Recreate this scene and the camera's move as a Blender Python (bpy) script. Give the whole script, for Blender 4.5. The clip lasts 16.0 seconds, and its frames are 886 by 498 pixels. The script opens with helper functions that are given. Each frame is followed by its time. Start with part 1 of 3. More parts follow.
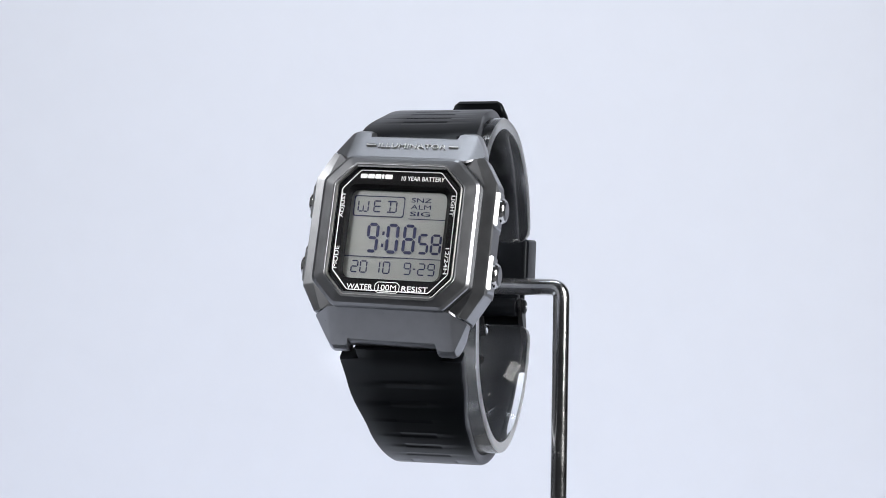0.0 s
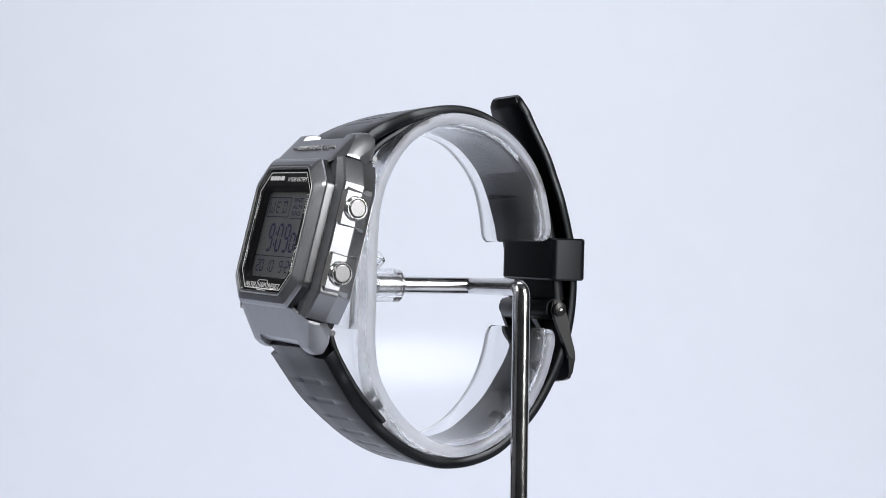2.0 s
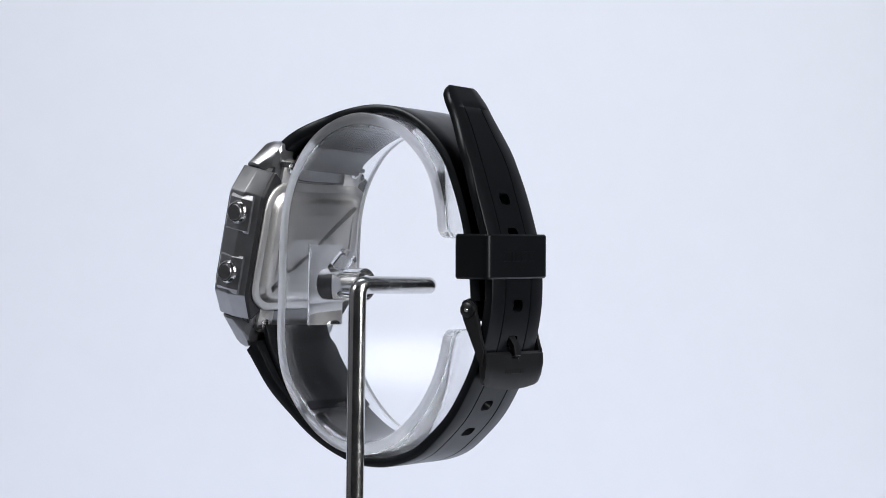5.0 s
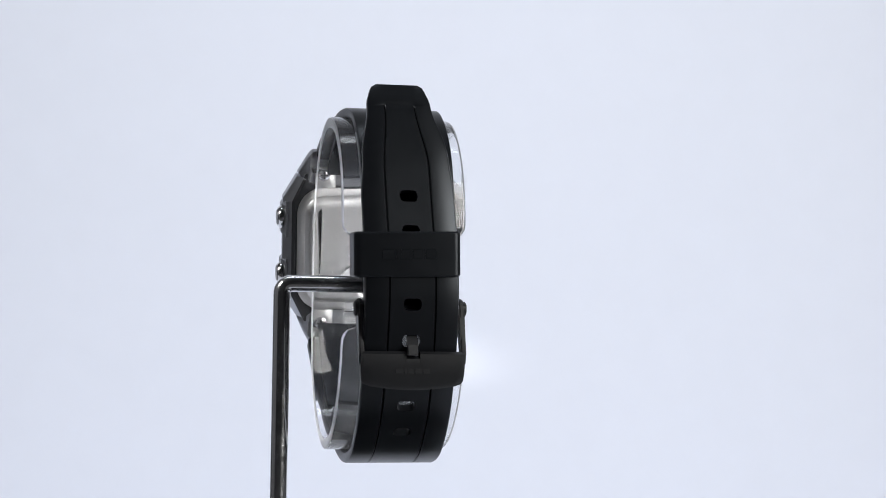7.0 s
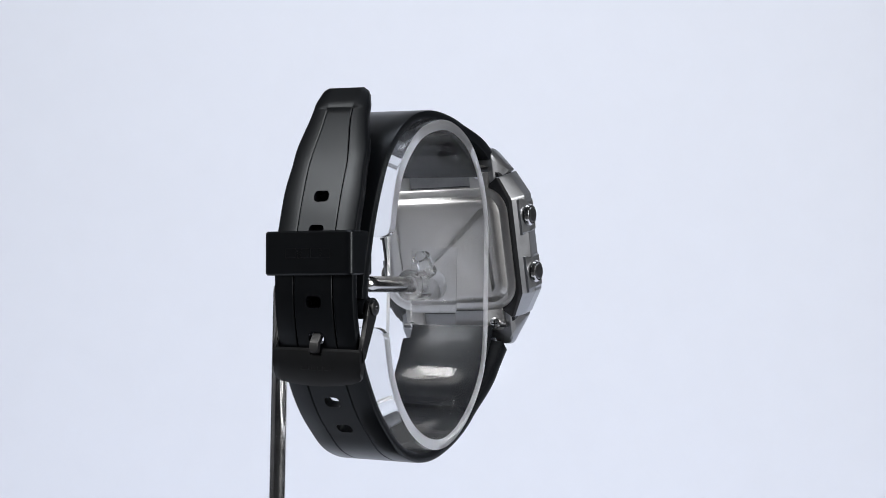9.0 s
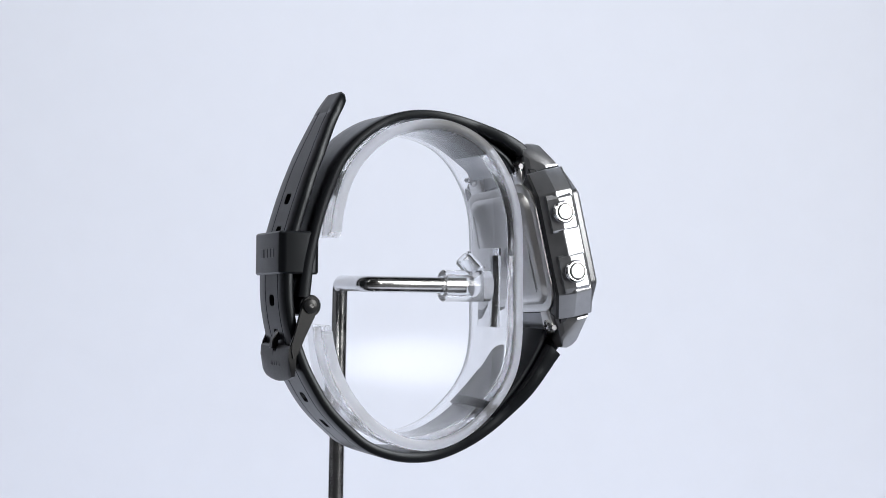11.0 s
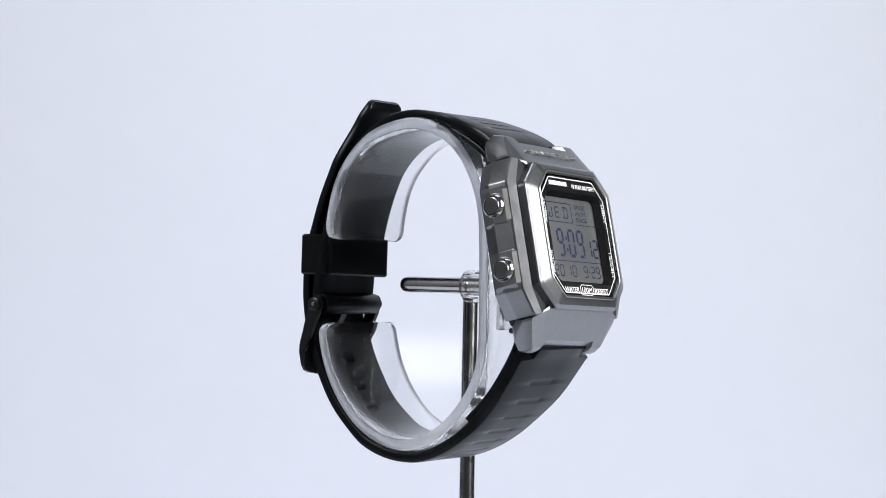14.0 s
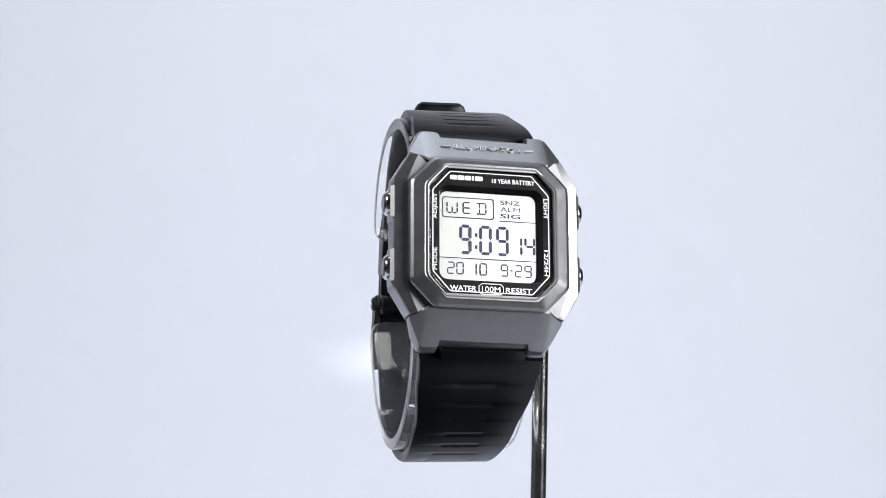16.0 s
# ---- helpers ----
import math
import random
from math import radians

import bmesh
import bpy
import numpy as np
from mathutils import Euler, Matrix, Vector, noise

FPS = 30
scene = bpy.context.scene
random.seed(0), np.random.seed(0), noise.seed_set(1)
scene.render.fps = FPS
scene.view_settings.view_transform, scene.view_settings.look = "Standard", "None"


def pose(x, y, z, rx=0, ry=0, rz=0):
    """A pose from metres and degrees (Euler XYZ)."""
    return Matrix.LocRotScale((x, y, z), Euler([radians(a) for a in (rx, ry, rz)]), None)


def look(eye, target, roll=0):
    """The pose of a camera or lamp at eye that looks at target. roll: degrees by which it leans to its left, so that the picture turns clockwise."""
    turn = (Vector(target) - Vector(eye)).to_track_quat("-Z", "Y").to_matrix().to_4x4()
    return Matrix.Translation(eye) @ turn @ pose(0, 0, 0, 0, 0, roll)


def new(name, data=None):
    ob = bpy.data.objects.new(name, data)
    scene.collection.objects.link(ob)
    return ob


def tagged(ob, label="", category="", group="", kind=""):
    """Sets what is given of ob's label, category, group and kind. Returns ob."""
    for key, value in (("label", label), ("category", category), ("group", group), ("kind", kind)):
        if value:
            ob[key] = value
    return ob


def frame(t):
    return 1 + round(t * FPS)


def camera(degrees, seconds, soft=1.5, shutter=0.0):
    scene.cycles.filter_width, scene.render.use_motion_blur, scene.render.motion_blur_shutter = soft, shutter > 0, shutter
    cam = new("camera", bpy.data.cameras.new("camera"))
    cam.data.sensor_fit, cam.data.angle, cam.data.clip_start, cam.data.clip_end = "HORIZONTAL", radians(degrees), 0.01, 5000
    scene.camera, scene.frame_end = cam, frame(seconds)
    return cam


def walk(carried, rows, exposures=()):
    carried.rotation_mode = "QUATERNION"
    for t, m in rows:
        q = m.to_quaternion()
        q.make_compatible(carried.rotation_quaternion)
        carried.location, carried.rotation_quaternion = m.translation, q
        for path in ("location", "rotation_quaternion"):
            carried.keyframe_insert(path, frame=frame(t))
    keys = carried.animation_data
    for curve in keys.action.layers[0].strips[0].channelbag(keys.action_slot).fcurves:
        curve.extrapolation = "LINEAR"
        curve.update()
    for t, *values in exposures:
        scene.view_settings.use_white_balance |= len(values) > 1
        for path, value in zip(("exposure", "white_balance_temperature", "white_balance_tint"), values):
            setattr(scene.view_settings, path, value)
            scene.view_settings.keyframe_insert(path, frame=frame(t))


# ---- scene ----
# A wristwatch on a chrome and clear plastic stand that turns before a pale studio sweep.
H = 0.20                      # camera height; the watch's own zero height is the same level
EYE = (0.0, -0.365, H)
cam = camera(27.69, 16.0, soft=0.9)
VIEW = look(EYE, (0.01399, 0.63479, 0.21504), 0.97)
walk(cam, [(0.0, VIEW), (16.0, VIEW)])
YAW = [(0, -17.47), (1, -38.99), (2, -60.81), (3, -82.73), (4, -104.59), (5, -126.27), (6, -147.65), (7, -168.68), (8, -189.32), (9, -209.58), (10, -229.48), (11, -249.09), (12, -268.52), (13, -287.9), (14, -307.38), (15, -327.18), (16, -347.52)]

# ---- light ----
world = bpy.data.worlds.new("studio_dark")
scene.world = world
world.use_nodes = True
world.node_tree.nodes["Background"].inputs[0].default_value = (0.75, 0.85, 1.0, 1)
world.node_tree.nodes["Background"].inputs[1].default_value = 0.01


def softbox_lamp(name, eye, target, sx, sy, power, colour=(1, 1, 1)):
    data = bpy.data.lights.new(name, "AREA")
    data.shape, data.size, data.size_y = "RECTANGLE", sx, sy
    data.energy, data.color = power, colour
    ob = new(name, data)
    ob.matrix_world = look(eye, target)
    return ob


MID = (0.0, 0.0, H)
softbox_lamp("key_light", (0.70, -0.545, H + 0.33), MID, 0.33, 0.64, 9.6, (1.0, 0.99, 0.97))
softbox_lamp("fill_light", (-0.80, -0.41, H + 0.67), MID, 0.26, 0.30, 4.6, (1.0, 0.99, 0.98))
back_lamp = softbox_lamp("backdrop_light", (0.0, 0.08, H + 0.80), (-0.03, 0.62, H - 0.36), 0.7, 0.16, 1.38, (0.87, 0.92, 1.0))
back_lamp.data.spread = radians(78)
spot = bpy.data.lights.new("backdrop_spot", "SPOT")
spot.energy, spot.spot_size, spot.spot_blend, spot.shadow_soft_size = 13.0, radians(3.6), 1.0, 0.006
spot_ob = new("backdrop_spot", spot)
spot_ob.matrix_world = look((-0.56, 0.43, H - 0.045), (-0.002, 0.62, H - 0.047))
scene.view_settings.exposure = 0.0


# ---- materials ----
def material(name, base, rough=0.5, metal=0.0, grain=0.0, grain_size=400.0, bump=0.0, spread=0.0, **more):
    """A principled material with colour and gloss varied at two scales, and fine relief."""
    m = bpy.data.materials.new(name)
    m.use_nodes = True
    nt = m.node_tree
    b = nt.nodes["Principled BSDF"]
    b.inputs["Base Color"].default_value = (*base, 1)
    b.inputs["Roughness"].default_value = rough
    b.inputs["Metallic"].default_value = metal
    for key, value in more.items():
        b.inputs[key.replace("_", " ")].default_value = value
    if grain or bump or spread:
        co = nt.nodes.new("ShaderNodeTexCoord")
        fine = nt.nodes.new("ShaderNodeTexNoise")
        fine.inputs["Scale"].default_value = grain_size
        fine.inputs["Detail"].default_value = 4
        wide = nt.nodes.new("ShaderNodeTexNoise")
        wide.inputs["Scale"].default_value = grain_size / 14
        wide.inputs["Detail"].default_value = 3
        for n in (fine, wide):
            nt.links.new(co.outputs["Object"], n.inputs["Vector"])
        mix = nt.nodes.new("ShaderNodeMath")
        mix.operation = "MULTIPLY_ADD"
        mix.inputs[1].default_value = 0.6
        nt.links.new(fine.outputs["Fac"], mix.inputs[0])
        half = nt.nodes.new("ShaderNodeMath")
        half.operation = "MULTIPLY"
        half.inputs[1].default_value = 0.4
        nt.links.new(wide.outputs["Fac"], half.inputs[0])
        nt.links.new(half.outputs[0], mix.inputs[2])
        if grain:
            ramp = nt.nodes.new("ShaderNodeMapRange")
            ramp.inputs["From Min"].default_value, ramp.inputs["From Max"].default_value = 0.3, 0.7
            ramp.inputs["To Min"].default_value, ramp.inputs["To Max"].default_value = 1 - grain, 1 + grain
            nt.links.new(mix.outputs[0], ramp.inputs["Value"])
            tint = nt.nodes.new("ShaderNodeVectorMath")
            tint.operation = "SCALE"
            tint.inputs[0].default_value = base
            nt.links.new(ramp.outputs[0], tint.inputs["Scale"])
            nt.links.new(tint.outputs[0], b.inputs["Base Color"])
        if spread:
            gloss = nt.nodes.new("ShaderNodeMapRange")
            gloss.inputs["From Min"].default_value, gloss.inputs["From Max"].default_value = 0.3, 0.7
            gloss.inputs["To Min"].default_value, gloss.inputs["To Max"].default_value = max(rough - spread, 0), rough + spread
            nt.links.new(mix.outputs[0], gloss.inputs["Value"])
            nt.links.new(gloss.outputs[0], b.inputs["Roughness"])
        if bump:
            bp = nt.nodes.new("ShaderNodeBump")
            bp.inputs["Strength"].default_value = bump
            bp.inputs["Distance"].default_value = 0.00005
            nt.links.new(mix.outputs[0], bp.inputs["Height"])
            nt.links.new(bp.outputs[0], b.inputs["Normal"])
    return m


GUNMETAL = material("gunmetal_paint", (0.385, 0.395, 0.42), 0.33, 0.94, 0.12, 7000, 0.04, 0.06)
DARKRIM = material("dark_rim_paint", (0.035, 0.036, 0.04), 0.36, 0.5, 0.1, 5000, 0.0, 0.05)
SHADE_STEEL = material("shade_dark_steel", (0.13, 0.133, 0.14), 0.32, 0.9, 0.08, 5000, 0.0, 0.04)
SILVER = material("polished_silver", (0.72, 0.72, 0.73), 0.16, 1.0, 0.05, 3000, 0.0, 0.05)
RESIN = material("black_resin", (0.004, 0.0046, 0.006), 0.32, 0.0, 0.12, 5000, 0.03, 0.04, Specular_IOR_Level=0.30, Specular_Tint=(0.88, 0.94, 1.0, 1))
BUCKLE = material("black_buckle", (0.008, 0.0085, 0.010), 0.36, 0.0, 0.1, 3000, 0.1, 0.05)
CHROME = material("worn_chrome", (0.72, 0.72, 0.73), 0.19, 1.0, 0.15, 2600, 0.3, 0.10)
DARKCAP = material("button_steel", (0.24, 0.24, 0.25), 0.30, 1.0)
STEEL = material("brushed_steel", (0.72, 0.715, 0.71), 0.36, 1.0, 0.06, 3000, 0.015, 0.05)
PANEL = material("dial_black", (0.004, 0.004, 0.005), 0.5, 0.0, 0.05, 2000, 0.0, 0.02, Specular_IOR_Level=0.1)
PRINT = material("white_print", (0.82, 0.83, 0.84), 0.5, 0.0, 0.02, 2000)
LCD = material("lcd_grey", (0.50, 0.52, 0.51), 0.32, 0.95, 0.02, 9000, 0.0, 0.02)
SEGMENT = material("lcd_ink", (0.008, 0.012, 0.06), 0.5, 0.0, 0.05, 4000)
CLEAR = material("clear_acrylic", (0.985, 0.99, 1.0), 0.02, 0.0, 0, 600, 0.0, 0.0, Transmission_Weight=1.0, IOR=1.22, Coat_Weight=0.4, Coat_Roughness=0.06)
FROST = material("cut_acrylic_edge", (0.96, 0.97, 1.0), 0.38, 0.0, 0.0, 2000, 0.0, 0.0, Transmission_Weight=0.9, IOR=1.42)


def hazed(mat, share):
    """Scuffed or sawn plastic also lets a share of the light through diffusely."""
    tree = mat.node_tree
    soft = tree.nodes.new("ShaderNodeBsdfTranslucent")
    soft.inputs["Color"].default_value = (0.93, 0.95, 1.0, 1)
    blend = tree.nodes.new("ShaderNodeMixShader")
    blend.inputs[0].default_value = share
    tree.links.new(tree.nodes["Principled BSDF"].outputs[0], blend.inputs[1])
    tree.links.new(soft.outputs[0], blend.inputs[2])
    tree.links.new(blend.outputs[0], tree.nodes["Material Output"].inputs["Surface"])


hazed(FROST, 0.3)
hazed(CLEAR, 0.035)
GLASS = material("mineral_glass", (1, 1, 1), 0.0, 0.0, Transmission_Weight=1.0, IOR=1.40)
PAPER = material("backdrop_paper", (0.70, 0.725, 0.80), 0.75, 0.0, 0.012, 60, 0.2, 0.03)
# Unseen ceiling and west wall, painted lighter to bounce light onto the metal.
CEILING = material("grey_ceiling_paint", (0.22, 0.225, 0.235), 0.8, 0.0, 0.05, 12, 0.1, 0.05)
BOUNCEWALL = material("pale_bounce_paint", (0.55, 0.56, 0.58), 0.8, 0.0, 0.05, 12, 0.1, 0.05)
DARKWALL = material("dark_room_paint", (0.05, 0.051, 0.055), 0.8, 0.0, 0.1, 12, 0.1, 0.05)

MM = 0.001


def part(name, bm, mat, parent, label="", at=None, smooth=35):
    """One mesh object, drawn in millimetres, under a thing or a part."""
    me = bpy.data.meshes.new(name)
    bmesh.ops.recalc_face_normals(bm, faces=bm.faces[:])
    bmesh.ops.scale(bm, vec=(MM, MM, MM), verts=bm.verts[:])
    lim = radians(smooth)
    for fc in bm.faces:
        fc.smooth = True
    for e in bm.edges:
        e.smooth = len(e.link_faces) == 2 and e.calc_face_angle(0) < lim
    bm.to_mesh(me)
    bm.free()
    me.materials.append(mat)
    ob = new(name, me)
    if parent:
        ob.parent = parent
    if at is not None:
        ob.matrix_basis = at
    if label:
        ob["label"] = label
    return ob


def at_mm(x, y, z, rx=0, ry=0, rz=0):
    return pose(x * MM, y * MM, z * MM, rx, ry, rz)


# ---- shape helpers (millimetres) ----
def rings_mesh(rings, caps=True, closed=True, loop=False):
    """Skin rings of equal count one to the next."""
    bm = bmesh.new()
    vs = [[bm.verts.new(p) for p in r] for r in rings]
    n = len(vs[0])
    pairs = list(zip(vs, vs[1:])) + ([(vs[-1], vs[0])] if loop else [])
    for a, b in pairs:
        for i in range(n if closed else n - 1):
            j = (i + 1) % n
            bm.faces.new((a[i], a[j], b[j], b[i]))
    if caps and not loop:
        bm.faces.new(vs[0][::-1])
        bm.faces.new(vs[-1])
    return bm


def inset_poly(poly, d):
    """A convex polygon moved inwards by d, corner for corner (anticlockwise)."""
    out, n = [], len(poly)
    for i in range(n):
        a, b, c = (Vector(poly[(i + k) % n]) for k in (-1, 0, 1))
        u, v = (b - a).normalized(), (c - b).normalized()
        nu, nv = Vector((-u.y, u.x)), Vector((-v.y, v.x))
        k = d / (1 + nu.dot(nv))
        out.append(b + (nu + nv) * k)
    return out


def round_poly(poly, r, k=4):
    """The polygon with its corners rounded, k + 1 points each."""
    out, n = [], len(poly)
    for i in range(n):
        a, b, c = (Vector(poly[(i + q) % n]) for q in (-1, 0, 1))
        p, q = b + (a - b).normalized() * r, b + (c - b).normalized() * r
        for s in range(k + 1):
            t = s / k
            out.append(p * (1 - t) ** 2 + b * 2 * t * (1 - t) + q * t ** 2)
    return out


def octagon(x1, z1, x2, z2):
    """Corners at (x1, z1) on the sides and (x2, z2) on top and bottom."""
    return [(x1, -z1), (x1, z1), (x2, z2), (-x2, z2), (-x1, z1), (-x1, -z1), (-x2, -z2), (x2, -z2)]


def rect(x0, z0, x1, z1):
    return [(x0, z0), (x1, z0), (x1, z1), (x0, z1)]


def plate(poly, levels, r=0.3, k=4, caps=True):
    """Stacked outlines: levels are (y, inset)."""
    return rings_mesh([[(p.x, y, p.y) for p in round_poly(inset_poly(poly, d), max(r - d * 0.3, 0.05), k)] for y, d in levels], caps)


def polar(poly, n=168):
    """The outline sampled at n even angles about the origin."""
    out = []
    m = len(poly)
    for i in range(n):
        a = 2 * math.pi * (i + 0.5) / n
        d = Vector((math.cos(a), math.sin(a)))
        best = None
        for j in range(m):
            p, q = Vector(poly[j]), Vector(poly[(j + 1) % m])
            e = q - p
            den = d.x * e.y - d.y * e.x
            if abs(den) < 1e-9:
                continue
            s = (p.x * e.y - p.y * e.x) / den
            u = (p.x * d.y - p.y * d.x) / den
            if s > 0 and -1e-6 <= u <= 1 + 1e-6 and (best is None or s < best):
                best = s
        out.append(d * best)
    return out


def block(x0, y0, z0, x1, y1, z1, b=0.2, seg=2):
    bm = bmesh.new()
    bmesh.ops.create_cube(bm, size=1)
    for v in bm.verts:
        v.co = Vector(((x0 + x1) / 2 + v.co.x * (x1 - x0), (y0 + y1) / 2 + v.co.y * (y1 - y0), (z0 + z1) / 2 + v.co.z * (z1 - z0)))
    if b:
        bmesh.ops.bevel(bm, geom=bm.edges[:], offset=b, segments=seg, affect="EDGES", profile=0.5)
    return bm


def turned(profile, n=40):
    """A solid of revolution about x: profile of (x, radius), from axis to axis."""
    rings = [[(x, r * math.cos(2 * math.pi * i / n), r * math.sin(2 * math.pi * i / n)) for i in range(n)] for x, r in profile]
    return rings_mesh(rings)


def spline(points, n):
    """A smooth line through points, n samples at even arc length."""
    pts = [Vector(p) for p in points]
    pts = [pts[0] * 2 - pts[1]] + pts + [pts[-1] * 2 - pts[-2]]
    fine = []
    for i in range(1, len(pts) - 2):
        a, b, c, d = pts[i - 1:i + 3]
        for s in range(24):
            t = s / 24
            fine.append(0.5 * ((2 * b) + (c - a) * t + (2 * a - 5 * b + 4 * c - d) * t * t + (3 * b - a - 3 * c + d) * t ** 3))
    fine.append(pts[-2])
    run = [0.0]
    for a, b in zip(fine, fine[1:]):
        run.append(run[-1] + (b - a).length)
    total = run[-1]
    if isinstance(n, int):
        want = [total * i / (n - 1) for i in range(n)]
    else:
        want = [total * q for q in n]
    out, j = [], 0
    for w in want:
        while j < len(run) - 2 and run[j + 1] < w:
            j += 1
        u = (w - run[j]) / max(run[j + 1] - run[j], 1e-9)
        out.append(fine[j].lerp(fine[j + 1], u))
    return out, total


def tube(points, radius, n=20, bend=2.0, k=6):
    """A round bar along a line of straight runs with rounded bends."""
    path = []
    pts = [Vector(p) for p in points]
    for i, p in enumerate(pts):
        if 0 < i < len(pts) - 1:
            a = p + (pts[i - 1] - p).normalized() * bend
            b = p + (pts[i + 1] - p).normalized() * bend
            path += [a * (1 - t) ** 2 + p * 2 * t * (1 - t) + b * t * t for t in (s / k for s in range(k + 1))]
        else:
            path.append(p)
    rings, side = [], None
    for i, p in enumerate(path):
        d = (path[min(i + 1, len(path) - 1)] - path[max(i - 1, 0)]).normalized()
        if side is None:
            side = d.orthogonal().normalized()
        side = (side - d * side.dot(d)).normalized()
        up = d.cross(side)
        rings.append([p + (side * math.cos(2 * math.pi * q / n) + up * math.sin(2 * math.pi * q / n)) * radius for q in range(n)])
    return rings_mesh(rings)


def band(path, width, thick, groove=None, holes=(), hole_half=1.7, centre=lambda s: 6.2, dents=()):
    """A strap along path (y, z) as seen from the side; its outer face lies on the path. width, thick and groove are
    functions of the run 0..1; holes are (from, to) in the run, which must be among the stations."""
    pts, runs = path
    n = len(pts)
    bm = bmesh.new()
    grid = []
    for i, p in enumerate(pts):
        s = runs[i]
        d = (pts[min(i + 1, n - 1)] - pts[max(i - 1, 0)]).normalized()
        out = Vector((-d.y, d.x))
        w, t = width(s) / 2, thick(s)
        r = min(0.5, t * 0.3)
        g = groove(s) if groove else None
        gx, gd = (g if g else (min(4.6, w - 1.2), 0.0))
        gx = max(min(gx, w - 1.2), hole_half + 0.3)
        hh = hole_half
        for a, b in holes:
            if a - 1e-6 <= s <= b + 1e-6:
                e = min(1.0, max(0.0, min(s - a, b - s)) / (b - a) / 0.4)
                hh = hole_half * (0.52 + 0.48 * math.sqrt(max(0.0, 1 - (1 - e) ** 2)))
        top = [(-w, -r), (-w + 0.3 * r, -0.3 * r), (-w + r, 0), (-gx - 0.22, 0), (-gx, -gd), (-gx + 0.22, 0), (-hh, 0),
               (hh, 0), (gx - 0.22, 0), (gx, -gd), (gx + 0.22, 0), (w - r, 0), (w - 0.3 * r, -0.3 * r), (w, -r)]
        low = [(w, -t + r), (w - 0.3 * r, -t + 0.3 * r), (w - r, -t), (hh, -t), (-hh, -t), (-w + r, -t), (-w + 0.3 * r, -t + 0.3 * r), (-w, -t + r)]
        if any(a <= s <= b for a, b in dents):
            top = [(x, h - 0.08 if abs(x) <= gx else h) for x, h in top]
        grid.append([bm.verts.new((centre(s) + x, p.x + out.x * h, p.y + out.y * h)) for x, h in top + low])
    m = len(grid[0])
    for i in range(n - 1):
        mid = (runs[i] + runs[i + 1]) / 2
        cut = any(a < mid < b for a, b in holes)
        for j in range(m):
            if cut and j in (6, 17):
                continue
            k = (j + 1) % m
            bm.faces.new((grid[i][j], grid[i][k], grid[i + 1][k], grid[i + 1][j]))
        if cut:
            bm.faces.new((grid[i][6], grid[i][18], grid[i + 1][18], grid[i + 1][6]))
            bm.faces.new((grid[i][7], grid[i + 1][7], grid[i + 1][17], grid[i][17]))
            if not any(a < runs[max(i - 1, 0)] / 2 + runs[i] / 2 < b for a, b in holes):
                bm.faces.new((grid[i][6], grid[i][7], grid[i][17], grid[i][18]))
            if not any(a < runs[i + 1] / 2 + runs[min(i + 2, n - 1)] / 2 < b for a, b in holes):
                bm.faces.new((grid[i + 1][6], grid[i + 1][18], grid[i + 1][17], grid[i + 1][7]))
    bm.faces.new(grid[0][::-1])
    bm.faces.new(grid[-1])
    return bm


def stations(points, n, extra=()):
    runs = sorted(set([i / (n - 1) for i in range(n)]) | set(extra))
    pts, total = spline(points, runs)
    return (pts, runs), total


def lerp_at(keys):
    """A function that runs smoothly between (s, value) keys."""
    def at(s):
        if s <= keys[0][0]:
            return keys[0][1]
        for (a, u), (b, v) in zip(keys, keys[1:]):
            if s <= b:
                t = (s - a) / (b - a)
                t = t * t * (3 - 2 * t)
                return u + (v - u) * t
        return keys[-1][1]
    return at


def lettering(name, words, height, x, z, y, mat, parent, spin=0, wide=1.0, extrude=0.01, bold=0.0, length=None, tilt=0.0, label=""):
    """Words set in the built-in font on a face that looks to -y, centred at (x, z), capitals of that height in millimetres."""
    cu = bpy.data.curves.new(name, "FONT")
    cu.body, cu.size, cu.extrude, cu.offset = words, 1.0, 0.0, 0.0 if "M" in words else bold
    cu.align_x, cu.align_y = "LEFT", "BOTTOM_BASELINE"
    cu.resolution_u = 3
    tmp = bpy.data.objects.new(name + "_tmp", cu)
    scene.collection.objects.link(tmp)
    me = bpy.data.meshes.new_from_object(tmp.evaluated_get(bpy.context.evaluated_depsgraph_get()))
    bpy.data.objects.remove(tmp)
    bpy.data.curves.remove(cu)
    bm = bmesh.new()
    bm.from_mesh(me)
    bpy.data.meshes.remove(me)
    xs = [v.co.x for v in bm.verts]
    ys = [v.co.y for v in bm.verts]
    x0, x1, y0, y1 = min(xs), max(xs), min(ys), max(ys)
    sz = height / (y1 - y0)
    sx = length / (x1 - x0) if length else sz * wide
    ca, sa = math.cos(radians(spin)), math.sin(radians(spin))
    for v in bm.verts:
        px, pz = (v.co.x - (x0 + x1) / 2) * sx, (v.co.y - (y0 + y1) / 2) * sz
        v.co = Vector((x + px * ca - pz * sa, y, z + px * sa + pz * ca))
    ext = bmesh.ops.extrude_face_region(bm, geom=bm.faces[:])
    for v in ext["geom"]:
        if isinstance(v, bmesh.types.BMVert):
            v.co.y -= extrude
    return part(name, bm, mat, parent, label)


def flat_bar(poly, y, thick=0.02):
    """A thin flat piece of outline poly (x, z) lying on the level y and facing -y."""
    return rings_mesh([[(p[0], yy, p[1]) for p in poly] for yy in (y, y - thick)])


